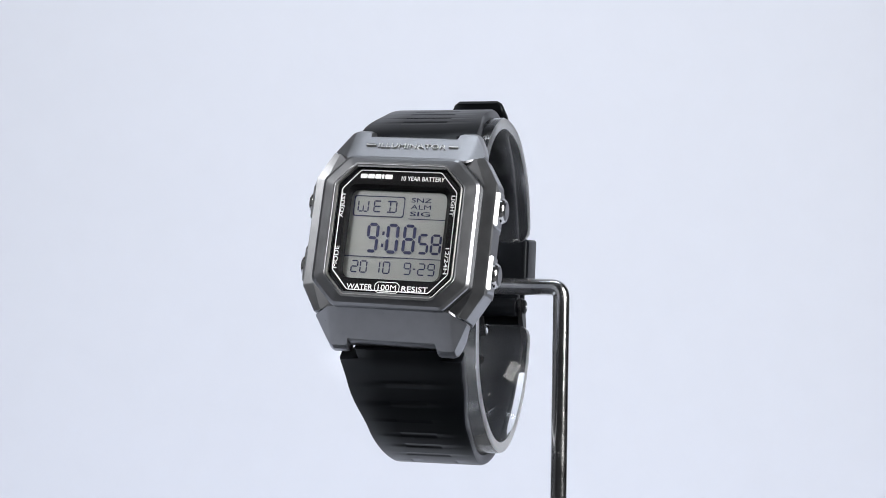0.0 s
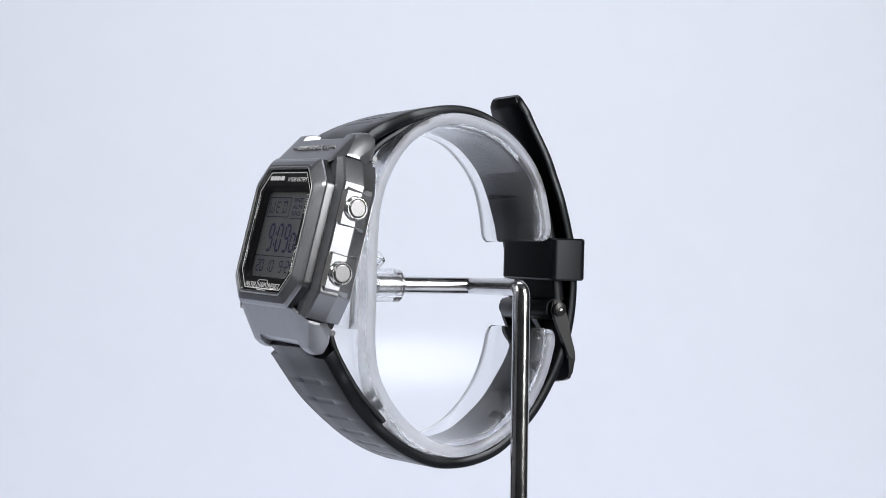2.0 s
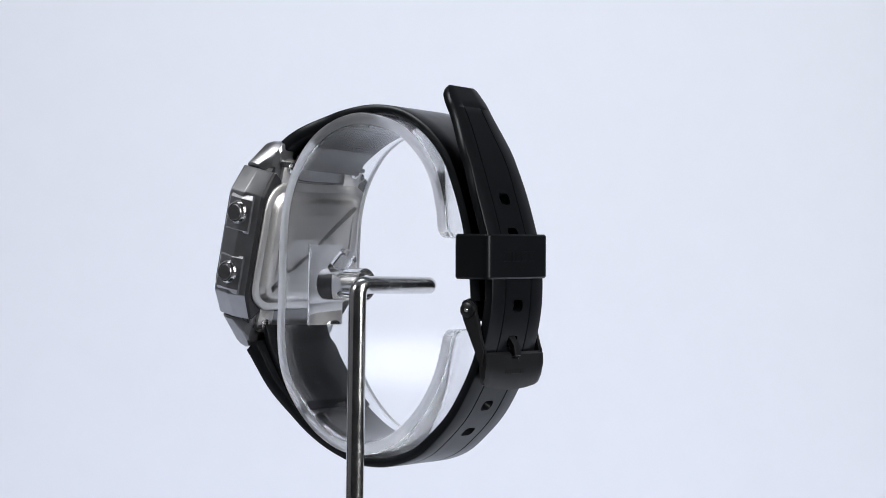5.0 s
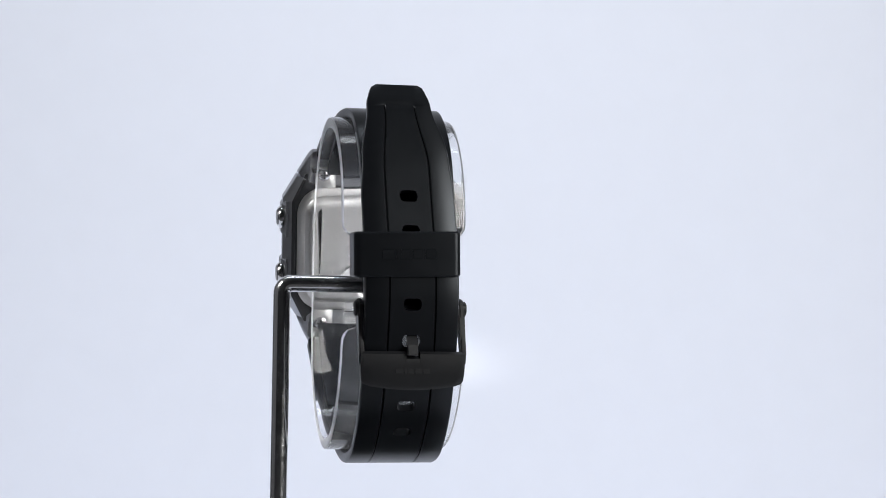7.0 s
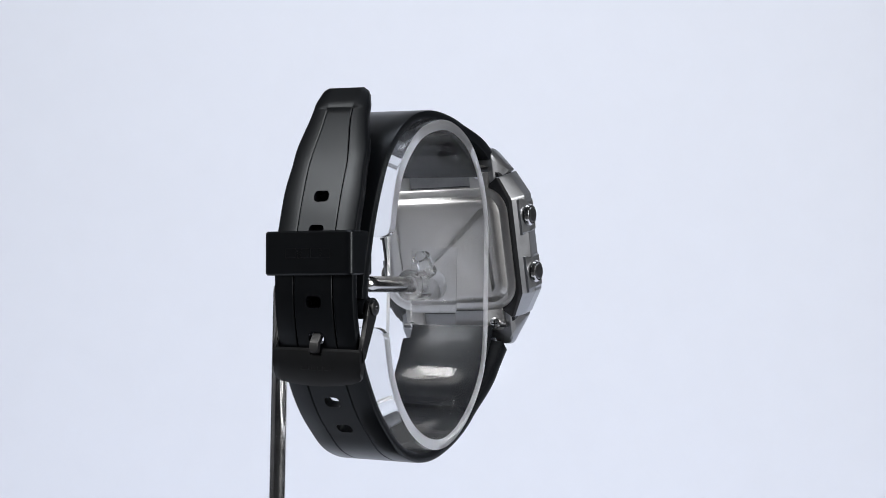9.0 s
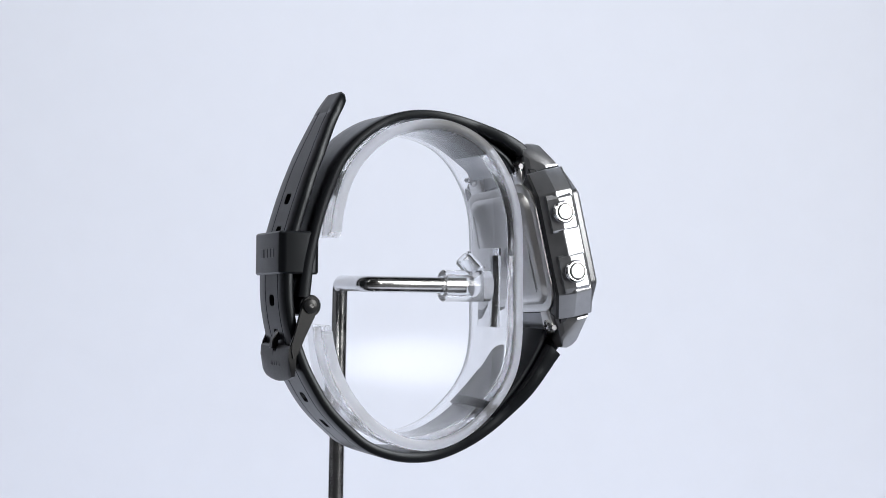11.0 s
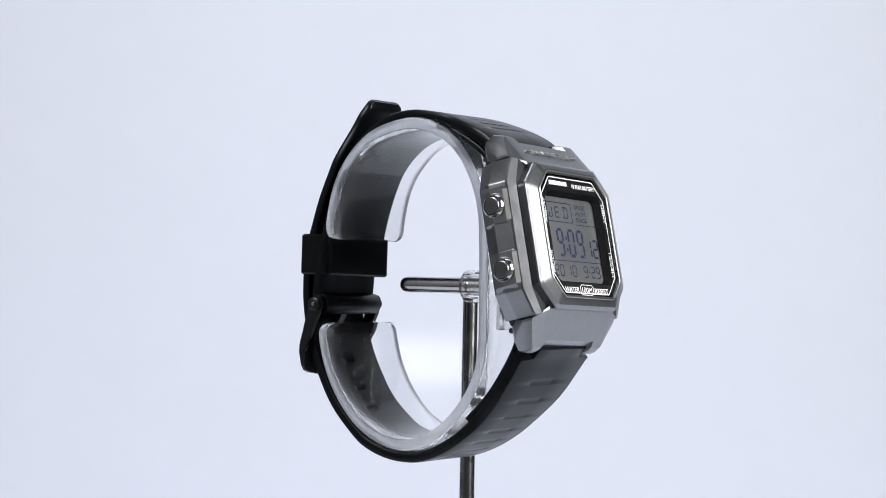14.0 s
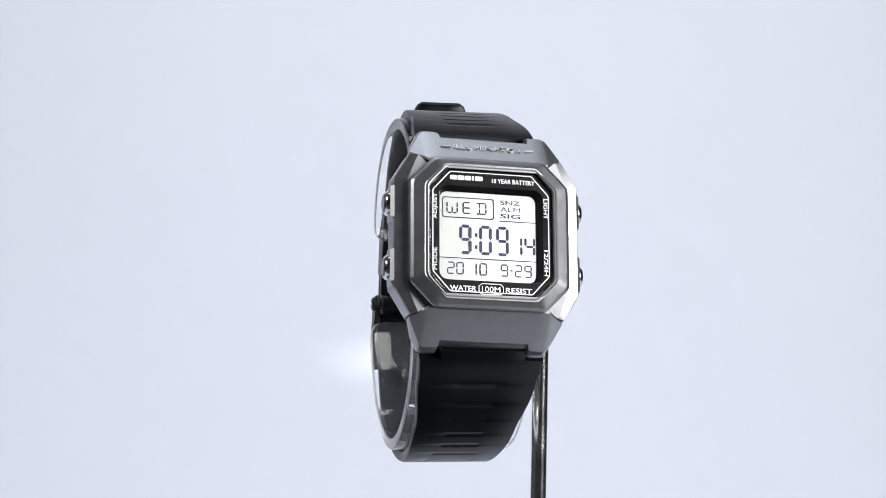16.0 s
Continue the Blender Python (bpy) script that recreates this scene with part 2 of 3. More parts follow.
# ---- the setting ----
def backdrop():
    """A paper sweep: floor, curve and upright wall in one sheet with thickness."""
    prof = [(-0.17, 0.0), (0.56, 0.0)]
    for i in range(1, 13):
        a = math.pi / 2 * i / 12
        prof.append((0.56 + 0.06 * math.sin(a), 0.06 - 0.06 * math.cos(a)))
    prof += [(0.62, 0.7), (0.62, 1.4)]
    bm = bmesh.new()
    rows = []
    for off in (0, 0.004):
        for y, z in prof:
            rows.append([bm.verts.new((x * 1000, (y + off) * 1000, (z - off) * 1000)) for x in (-0.62, -0.2, 0.2, 0.62)])
    k = len(prof)
    for q in (0, k):
        for a, b in zip(rows[q:q + k], rows[q + 1:q + k]):
            for i in range(3):
                bm.faces.new((a[i], a[i + 1], b[i + 1], b[i]))
    ob = part("backdrop", bm, PAPER, None, smooth=60)
    return tagged(ob, "pale blue-white seamless paper studio sweep", "backdrop", kind="structure")


def room():
    for name, (x0, y0, z0, x1, y1, z1) in {
            "wall_south": (-1.6, -1.45, -0.05, 1.6, -1.35, 1.7), "wall_north": (-1.6, 0.75, -0.05, 1.6, 0.85, 1.7),
            "wall_west": (-1.7, -1.45, -0.05, -1.6, 0.85, 1.7), "wall_east": (1.6, -1.45, -0.05, 1.7, 0.85, 1.7),
            "ceiling": (-1.7, -1.45, 1.7, 1.7, 0.85, 1.8), "floor": (-1.7, -1.45, -0.12, 1.7, 0.85, -0.006)}.items():
        ob = part(name, block(x0 * 1000, y0 * 1000, z0 * 1000, x1 * 1000, y1 * 1000, z1 * 1000, 0), {"ceiling": CEILING, "wall_west": BOUNCEWALL}.get(name, DARKWALL), None)
        tagged(ob, {"ceiling": "plain grey painted studio ", "wall_west": "unseen pale light-bouncing studio "}.get(name, "plain dark painted studio ") + name.split("_")[0], name.split("_")[0], kind="structure")


backdrop()
room()


# ---- the stand ----
RING = [(20.3, 7.4), (19.9, 12.4), (18.0, 19.3), (14.2, 25.0), (8.2, 29.6), (-0.4, 31.7), (-7.4, 30.6), (-13.5, 27.0), (-18.0, 21.0), (-20.5, 14.0),
        (-21.2, 6.0), (-21.3, -4.0), (-21.3, -13.4), (-19.9, -20.4), (-16.1, -26.6), (-10.2, -32.0), (-3.3, -34.9), (3.7, -34.6), (10.6, -31.4), (15.9, -26.2), (19.5, -20.2), (21.4, -14.1), (21.8, -10.3)]


def make_stand():
    stand = new("watch_stand")
    stand.location = (0, 0, H)
    tagged(stand, "bent chrome rod stand holding a clear plastic cuff", "display stand")
    part("rod", tube([(6.6, -13.0, -1.9), (6.8, 8.6, -1.9), (28.4, 7.0, -1.9), (28.3, 7.6, -197.5)], 1.68, 24, 2.2, 8), CHROME, stand, "bent polished chrome rod")
    # Added, unseen disc, widened to keep bright paper out of the strap's reflection.
    base = [(0, 0.01), (0, 104.0), (0.6, 105.0), (2.4, 105.0), (3.0, 104.2), (3.0, 0.01)]
    part("base", turned(base, 96), RESIN, stand, "added unseen black disc that blocks paper glare below", at_mm(0, 0, -200) @ pose(0, 0, 0, 0, -90, 0))
    ends = [0.002, 0.006, 0.012, 0.02, 0.98, 0.988, 0.994, 0.998]
    path, _ = stations(RING[::-1], 110, ends)
    corner = lambda s: 24.0 - 2 * 2.2 * (1 - math.sqrt(max(0.0, 1 - max(0.0, 1 - min(s, 1 - s) / 0.017) ** 2)))
    cuff = part("cuff", band(path, corner, lambda s: 2.35, centre=lambda s: 6.6), CLEAR, stand, "clear acrylic open cuff with frosted cut edges")
    cuff.data.materials.append(FROST)
    for fc in cuff.data.polygons:
        if abs(fc.normal.x) > 0.8:
            fc.material_index = 1
    cuff.visible_shadow = False
    n = 36
    prof = [(-18.36, 3.3), (-8.2, 3.3), (-8.0, 3.1), (-8.0, 1.95), (-14.5, 1.95), (-14.5, 0.01)]
    rings = [[(6.5 + r * math.cos(2 * math.pi * i / n), y, -2.0 + r * math.sin(2 * math.pi * i / n)) for i in range(n)] for y, r in [(-18.36, 0.01)] + prof]
    sock = rings_mesh(rings)
    s = part("socket", sock, CLEAR, stand, "clear acrylic socket tube")
    s.visible_shadow = False
    br = turned([(0, 0.01), (0, 2.0), (4.6, 2.0), (4.8, 1.8), (4.8, 1.2), (1.0, 1.2), (1.0, 0.01)], 28)
    b = part("branch_tube", br, CLEAR, stand, "short slanted clear tube", at_mm(6.5, -16.0, 0.6, 0, 0, 0) @ pose(0, 0, 0, 0, -45, 90))
    b.visible_shadow = False
    pad = part("mounting_pad", block(1.0, -18.9, -10.5, 12.0, -18.4, 6.0, 0.2), CLEAR, stand, "thin clear plate on the cuff")
    pad.visible_shadow = False
    return stand


STAND = make_stand()

# ---- the watch ----
WATCH = new("wristwatch")
WATCH.location = (0, 0, H)
tagged(WATCH, "gunmetal digital wristwatch with black resin strap, closed on a clear cuff", "wristwatch")
CASE = at_mm(6.2, -28.2, 6.7, 0, 2.0, 0) @ pose(0, 0, 0, -12.9, 0, 0)     # the case leans back and a little over


def make_case():
    def ring(y, d):
        """The flank's outline set in by d; the seams keep their place."""
        q = [(18.4 - d, 10.5 - 0.15 * d), (15.15 - 0.6 * d, 15.5 - 0.12 * d), (11.4, 13.5)]
        poly = [(18.4 - d, 0.15 * d - 10.5)] + q + [(-x, z) for x, z in q[::-1]] + [(-x, -z) for x, z in q] + [(x, -z) for x, z in q[:0:-1]]
        return [(p.x, y, p.y) for p in round_poly(poly, 0.3, 3)]

    levels = [(4.2, 2.5), (3.8, 1.9), (0.75, 0.4), (0.5, 0.34), (-3.05, 0.62), (-3.45, 0.85), (-4.0, 3.0)]
    case = part("case", rings_mesh([ring(y, d) for y, d in levels]), GUNMETAL, WATCH, "faceted gunmetal case", CASE, 12)
    case.data.materials.append(DARKRIM)
    for fc in case.data.polygons:
        if fc.normal.y > 0.6:
            fc.material_index = 1
    # Added dark backing, so the gaps between case and shrouds look shaded.
    part("seam_backing", plate(octagon(16.0, 9.6, 13.6, 16.2), [(3.3, 0), (-2.4, 0)], 0.5), DARKRIM, case, "dark backing added behind the seams")

    def shroud(top):
        """The sloped cover beyond a seam that runs from the bezel's corner out to the flank, with a notch for the strap."""
        sg = 1 if top else -1
        tip, notch, slope = (21.3, 20.1, 0.64) if top else (21.5, 20.3, 0.74)
        xs = [(-14.6, 15.68, 16.2), (-14.35, 15.5, 16.9), (-13.5, 15.0, 18.9), (-12.75, 14.6, 20.3), (-12.2, 14.25, tip - 0.25), (-11.6, 13.9, tip), (-9.3, 13.8, tip), (-8.75, 13.8, tip - 0.2), (-8.5, 13.8, notch), (-4, 13.8, notch + 0.05), (0, 13.8, notch + 0.05)]
        xs = xs + [(-x, a, b) for x, a, b in xs[-2::-1]]
        rings = []
        for x, z0, zt in xs:
            edge = max(0.0, (abs(x) - 11.9) / 2.7)
            rear = 3.6 - 3.6 * max(0.0, (abs(x) - 13.2) / 1.4)
            h = zt - z0
            turn = min(0.8, h * 0.3)
            front = lambda z: min(-4.75 + slope * (z - 14.2) + 1.05 * edge, rear - 0.5)
            sec = [(front(z0) + 0.3, z0)]
            for q in range(6):
                z = z0 + h * 0.06 + (h * 0.94 - turn) * q / 5
                sec.append((front(z), z))
            yt = front(zt - turn)
            sec += [(yt + (rear - yt) * 0.28, zt - turn * 0.3), (yt + (rear - yt) * 0.6, zt), (yt + (rear - yt) * 0.92, zt - turn * 0.45), (rear, zt - h * 0.2), (rear, z0)]
            rings.append([(x, y, sg * z) for y, z in sec])
        return rings_mesh(rings)

    part("upper_shroud", shroud(True), GUNMETAL, case, smooth=17)
    part("lower_shroud", shroud(False), GUNMETAL, case, smooth=17)
    slope = at_mm(0.3, -2.82, 17.25) @ pose(0, 0, 0, -32.6, 0, 0)
    word = lettering("raised_word", "ILLUMINATOR", 1.15, 0, 0, 0, STEEL, case, length=13.2, extrude=0.3, bold=0.0, label="raised lettering")
    word.matrix_basis = slope
    for sx in (-1, 1):
        part("raised_dash", block(sx * 7.2, -0.3, -0.12, sx * 9.0, 0.1, 0.25, 0.05, 1), STEEL, case, "", slope)
    # a raised housing round each button; a brighter strip paints the glint of its front bevel
    sec = [(16.2, -3.2), (17.5, -3.3), (18.25, -2.5), (18.32, 0.4), (17.6, 2.7), (16.2, 2.7)]
    for sx in (-1, 1):
        for sz in (-1, 1):
            zi, zo = (2.3, 10.0) if sz > 0 else (2.4, 10.2)
            rings = []
            for z, cut in ((zi, 17.6), (zi + 0.5, 19.0), (zo - 0.9, 19.0), (zo, 17.7)):
                rings.append([(sx * min(x, cut), y + (0.3 if cut < 18 and y < -3 else 0), sz * z) for x, y in sec])
            part("button_housing", rings_mesh(rings), GUNMETAL, case, smooth=12)
            bev = [(17.54, -3.31), (17.57, -3.35), (18.31, -2.57), (18.27, -2.53)]
            part("bevel_glint", rings_mesh([[(sx * x, y, sz * z) for x, y in bev] for z in (zi + 0.75, zo - 1.05)]), STEEL, case, "brighter steel strip painting the bevel's glint")
        for z in (17.0, -16.8):
            part("spring_bar", tube([(sx * 9.2, 4.3, z), (sx * 12.2, 4.3, z)], 0.55, 16, 0.1, 2), SHADE_STEEL, case, "small dark steel spring bar end")
    return case


def make_bezel():
    outer = octagon(15.4, 9.7, 10.7, 14.5)
    inner = octagon(12.2, 8.65, 8.6, 12.5)
    rings = []
    for y, d in [(-3.0, 0.4), (-3.2, 0.0), (-5.5, 0.1), (-5.75, 0.25), (-6.15, 0.75), (-6.86, 2.35), (-6.96, 2.6)]:
        rings.append([(p.x, y, p.y) for p in round_poly(inset_poly(outer, d), 0.8, 5)])
    for y, d in [(-6.94, -0.34), (-6.66, -0.08), (-6.3, 0.0), (-3.0, 0.0)]:
        rings.append([(p.x, y, p.y) for p in round_poly(inset_poly(inner, d), 0.6, 5)])
    bezel = part("bezel", rings_mesh(rings, caps=False, loop=True), GUNMETAL, WATCH, "brushed gunmetal octagonal bezel", CASE, 14)
    # Side walls alone take a darker steel: shade put into the colour.
    bezel.data.materials.append(SHADE_STEEL)
    for fc in bezel.data.polygons:
        if abs(fc.normal.y) < 0.3 and abs(fc.normal.x) > 0.5 and -5.7 < fc.center.y / MM < -3.2 and max(abs(fc.center.x), abs(fc.center.z)) / MM > 12.5:
            fc.material_index = 1
    lip = []
    for y, d in [(-6.98, 0.02), (-7.05, 0.14), (-6.98, 0.30), (-6.2, 0.32), (-6.2, 0.02)]:
        lip.append([(p.x, y, p.y) for p in round_poly(inset_poly(octagon(12.25, 8.7, 8.65, 12.55), d), 0.6, 5)])
    part("lip", rings_mesh(lip, caps=False, loop=True), STEEL, bezel, "bright steel inner lip")
    pane = part("crystal", plate(octagon(11.8, 8.25, 8.25, 12.0), [(-6.42, 0.0), (-6.85, 0.0), (-6.92, 0.1)], 0.5), GLASS, WATCH, "clear flat glass", CASE, 5)
    pane.visible_shadow = False
    return bezel


def make_dial():
    win = [tuple(p) for p in round_poly(rect(-9.95, -9.2, 10.0, 8.7), 2.0, 8)]
    eight = octagon(11.75, 8.2, 8.2, 11.95)
    big, small = polar(eight), polar(win)
    low = polar([tuple(p) for p in round_poly(rect(-9.5, -8.9, 9.05, 7.9), 1.7, 8)])
    rings = [[(p.x, -4.6, p.y) for p in big], [(p.x, -6.25, p.y) for p in big], [(p.x, -6.25, p.y) for p in small],
             [(p.x, -4.9, p.y) for p in low]]
    dial = part("dial", rings_mesh(rings, caps=False), PANEL, WATCH, "glossy black dial frame with white print", CASE)
    line = octagon(11.2, 7.75, 7.85, 11.45)
    ring = [[(p.x, y, p.y) for p in round_poly(inset_poly(line, d), 0.3, 3)] for y, d in [(-6.26, 0), (-6.29, 0), (-6.29, 0.17), (-6.26, 0.17)]]
    part("outline", rings_mesh(ring, caps=False, loop=True), PRINT, dial, "thin white printed outline")
    Y = -6.26
    # maker's mark as plain blocks
    for x0, w in [(-7.85, 1.35), (-6.4, 1.3), (-5.0, 1.2), (-3.65, 0.42), (-3.05, 1.45)]:
        part("mark", flat_bar([tuple(p) for p in round_poly(rect(x0, 9.85, x0 + w, 10.7), 0.2, 3)], Y), PRINT, dial)
    lettering("print", "10 YEAR BATTERY", 0.85, 4.35, 10.05, Y, PRINT, dial, length=8.3, bold=0.01)
    lettering("print", "WATER", 1.0, -5.4, -10.75, Y, PRINT, dial, length=5.0, bold=0.01)
    lettering("print", "RESIST", 1.0, 5.2, -10.75, Y, PRINT, dial, length=5.0, bold=0.01)
    lettering("print", "100M", 1.05, -0.1, -10.7, Y, PRINT, dial, length=3.5, bold=0.01)
    badge = octagon(2.4, 0.55, 1.8, 1.05)
    ring = [[(p.x - 0.1, y, p.y - 10.7) for p in round_poly(inset_poly(badge, d), 0.2, 3)] for y, d in [(-6.26, 0), (-6.29, 0), (-6.29, 0.13), (-6.26, 0.13)]]
    part("badge_outline", rings_mesh(ring, caps=False, loop=True), PRINT, dial)
    lettering("print", "ADJUST", 0.8, -10.6, 4.6, Y, PRINT, dial, spin=90, length=4.9, bold=0.01)
    lettering("print", "MODE", 0.8, -10.7, -5.4, Y, PRINT, dial, spin=90, length=4.2, bold=0.01)
    lettering("print", "LIGHT", 0.75, 10.55, 5.2, Y, PRINT, dial, spin=-90, length=3.9, bold=0.01)
    lettering("print", "12/24H", 0.75, 10.55, -5.2, Y, PRINT, dial, spin=-90, length=4.9, bold=0.01)
    return dial


SEG = {"0": "abcdef", "1": "bc", "2": "abged", "3": "abgcd", "4": "fgbc", "5": "afgcd", "6": "afgedc", "7": "abc", "8": "abcdefg", "9": "abcdfg", "-": "g"}
LY, INK = -4.75, -4.83


def segment_poly(k, x, z, w, h, s):
    """Outline of segment k of a digit whose cell has its lower left corner at (x, z)."""
    g = s * 0.16
    m = h / 2
    flat = lambda zc, lo, hi: [(x + lo + g, zc), (x + lo + s / 2 + g, zc - s / 2), (x + hi - s / 2 - g, zc - s / 2), (x + hi - g, zc), (x + hi - s / 2 - g, zc + s / 2), (x + lo + s / 2 + g, zc + s / 2)]
    up = lambda xc, lo, hi: [(xc, z + lo + g), (xc + s / 2, z + lo + s / 2 + g), (xc + s / 2, z + hi - s / 2 - g), (xc, z + hi - g), (xc - s / 2, z + hi - s / 2 - g), (xc - s / 2, z + lo + s / 2 + g)]
    a, b = s / 2, w - s / 2
    return {"a": lambda: flat(z + h - s / 2, a, b), "d": lambda: flat(z + s / 2, a, b), "g": lambda: flat(z + m, a, b),
            "f": lambda: up(x + a, m, h - s / 2), "b": lambda: up(x + b, m, h - s / 2),
            "e": lambda: up(x + a, s / 2, m), "c": lambda: up(x + b, s / 2, m)}[k]()


def ink(poly, parent):
    return part("segment", flat_bar(poly, INK), SEGMENT, parent)


LIVE = {}      # the segments that switch: (digit, segment) -> object


def make_display():
    disp = part("display", plate(rect(-9.95, -9.3, 9.75, 8.25), [(-3.6, 0), (LY, 0)], 0.3), LCD, WATCH, "grey liquid crystal display", CASE)

    def digit(ch, x, z, w, h, s):
        for k in SEG[ch]:
            ink(segment_poly(k, x, z, w, h, s), disp)

    digit("9", -5.75, -3.95, 2.35, 5.65, 0.58)
    for z in (-2.5, -0.2):
        ink(rect(-2.75, z - 0.35, -2.3, z + 0.35), disp)
    digit("0", -1.95, -3.95, 2.45, 5.65, 0.58)
    for k in "abcdefg":
        LIVE["minute", k] = ink(segment_poly(k, 1.3, -3.95, 2.45, 5.65, 0.58), disp)
    for name, x in (("ten", 4.3), ("one", 6.75)):
        for k in "abcdefg":
            LIVE[name, k] = ink(segment_poly(k, x, -3.85, 2.1, 3.9, 0.46), disp)
    for ch, x in zip("2010", (-8.1, -6.35, -3.85, -1.9)):
        digit(ch, x, -7.85, 1.45, 2.35, 0.24)
    for ch, x in zip("9-29", (2.15, 3.75, 4.85, 6.7)):
        digit(ch, x, -7.85, 1.45 if ch != "-" else 0.9, 2.35, 0.24)
    # the day: W E D out of straight strokes
    z0, h, s = 3.75, 2.3, 0.25
    for k in "fe":
        ink(segment_poly(k, -8.2, z0, 2.2, h, s), disp)
    for k in "bc":
        ink(segment_poly(k, -8.2, z0, 2.2, h, s), disp)
    ink(rect(-7.2, z0 + 0.1, -6.98, z0 + 1.2), disp)
    ink(rect(-7.9, z0, -7.3, z0 + 0.24), disp)
    ink(rect(-6.9, z0, -6.3, z0 + 0.24), disp)
    for k in "afged":
        ink(segment_poly(k, -5.1, z0, 1.6, h, s), disp)
    for k in "abcd":
        ink(segment_poly(k, -2.6, z0, 2.1, h, s), disp)
    for zz in (z0 + 0.3, z0 + 1.3):
        ink(rect(-1.95, zz, -1.73, zz + 0.75), disp)
    box = [[(p.x, y, p.y) for p in round_poly(inset_poly(rect(-9.0, 2.9, 0.95, 6.9), d), 0.5, 4)] for y, d in [(INK, 0), (INK - 0.02, 0), (INK - 0.02, 0.18), (INK, 0.18)]]
    part("day_box", rings_mesh(box, caps=False, loop=True), SEGMENT, disp)
    part("rule", flat_bar(rect(1.9, 2.68, 9.5, 2.82), INK), SEGMENT, disp)
    part("rule", flat_bar(rect(-9.8, -4.82, 9.6, -4.66), INK), SEGMENT, disp)
    for word, z in (("SNZ", 6.35), ("ALM", 5.05), ("SIG", 3.75)):
        lettering("print", word, 0.85, 4.1, z, INK, SEGMENT, disp, length=3.9, bold=0.01)
    return disp


def make_buttons():
    for sx in (-1, 1):
        for z in (6.2, -6.1):
            b = part("button", turned([(sx * 17.0, 0.01), (sx * 17.0, 1.75), (sx * 18.9, 1.75), (sx * 19.2, 1.6), (sx * 19.25, 1.45), (sx * 19.25, 0.01)]), DARKCAP, WATCH, "round steel push button", CASE @ at_mm(0, -0.15, z), 12)
            part("rim", rings_mesh([[(sx * x, r * math.cos(2 * math.pi * i / 40), r * math.sin(2 * math.pi * i / 40)) for i in range(40)] for x, r in
                                    [(18.2, 2.4), (18.55, 2.36), (19.0, 1.98), (19.0, 1.82), (18.2, 1.78)]], caps=False, loop=True), SILVER, b, "bright steel collar")


def make_caseback():
    out = octagon(15.4, 10.0, 12.0, 13.4)
    back = part("caseback", plate(out, [(4.0, 0.0), (4.5, 0.0), (4.7, 0.3), (4.75, 1.7), (5.5, 2.5), (5.75, 3.1), (5.8, 4.2)], 2.6, 7), STEEL, WATCH, "brushed steel case back", CASE)
    for sx in (-1, 1):
        for sz in (-1, 1):
            part("wing", plate([(sx * 9.4 + a, sz * 15.0 + b) for a, b in ((-2.2, -3.0), (2.2, -3.0), (2.2, 3.0), (-2.2, 3.0))], [(3.7, 0.0), (4.35, 0.0), (4.45, 0.15)], 1.6, 6), STEEL, back)
            at = at_mm(sx * 9.6, 4.45, sz * 16.3, 0, 0, 90)
            part("screw", turned([(0, 0.01), (0, 1.25), (0.4, 1.2), (0.6, 0.9), (0.6, 0.01)], 24), CHROME, back, "small cross-head screw", at)
            for w, h in ((0.75, 0.14), (0.14, 0.75)):
                part("screw_slot", block(-w, 0.55, -h, w, 0.66, h, 0), PANEL, back, "", at_mm(sx * 9.6, 4.45, sz * 16.3))
    return back


UPPER = [(-23.0, 25.4), (-20.0, 27.9), (-14.4, 30.5), (-7.4, 32.6), (-0.4, 33.5), (5.7, 32.7), (10.9, 30.3), (15.2, 26.8), (18.3, 22.8), (20.5, 18.0), (22.3, 13.0), (23.9, 7.0), (25.2, 1.0), (25.9, -4.5)]
LOWER = [(-31.7, -13.9), (-29.3, -16.5), (-27.2, -19.6), (-22.8, -25.3), (-16.7, -30.8), (-10.5, -34.8), (-4.3, -37.2), (1.0, -37.7), (6.3, -37.0), (11.5, -35.0), (15.9, -31.5), (19.9, -27.4), (23.0, -22.7), (25.6, -17.6),
         (27.5, -12.0), (28.6, -6.0), (28.8, 0.0), (28.4, 5.0), (27.1, 10.0), (25.4, 15.5), (23.3, 21.5), (20.5, 28.0), (18.0, 33.2), (15.8, 36.9)]


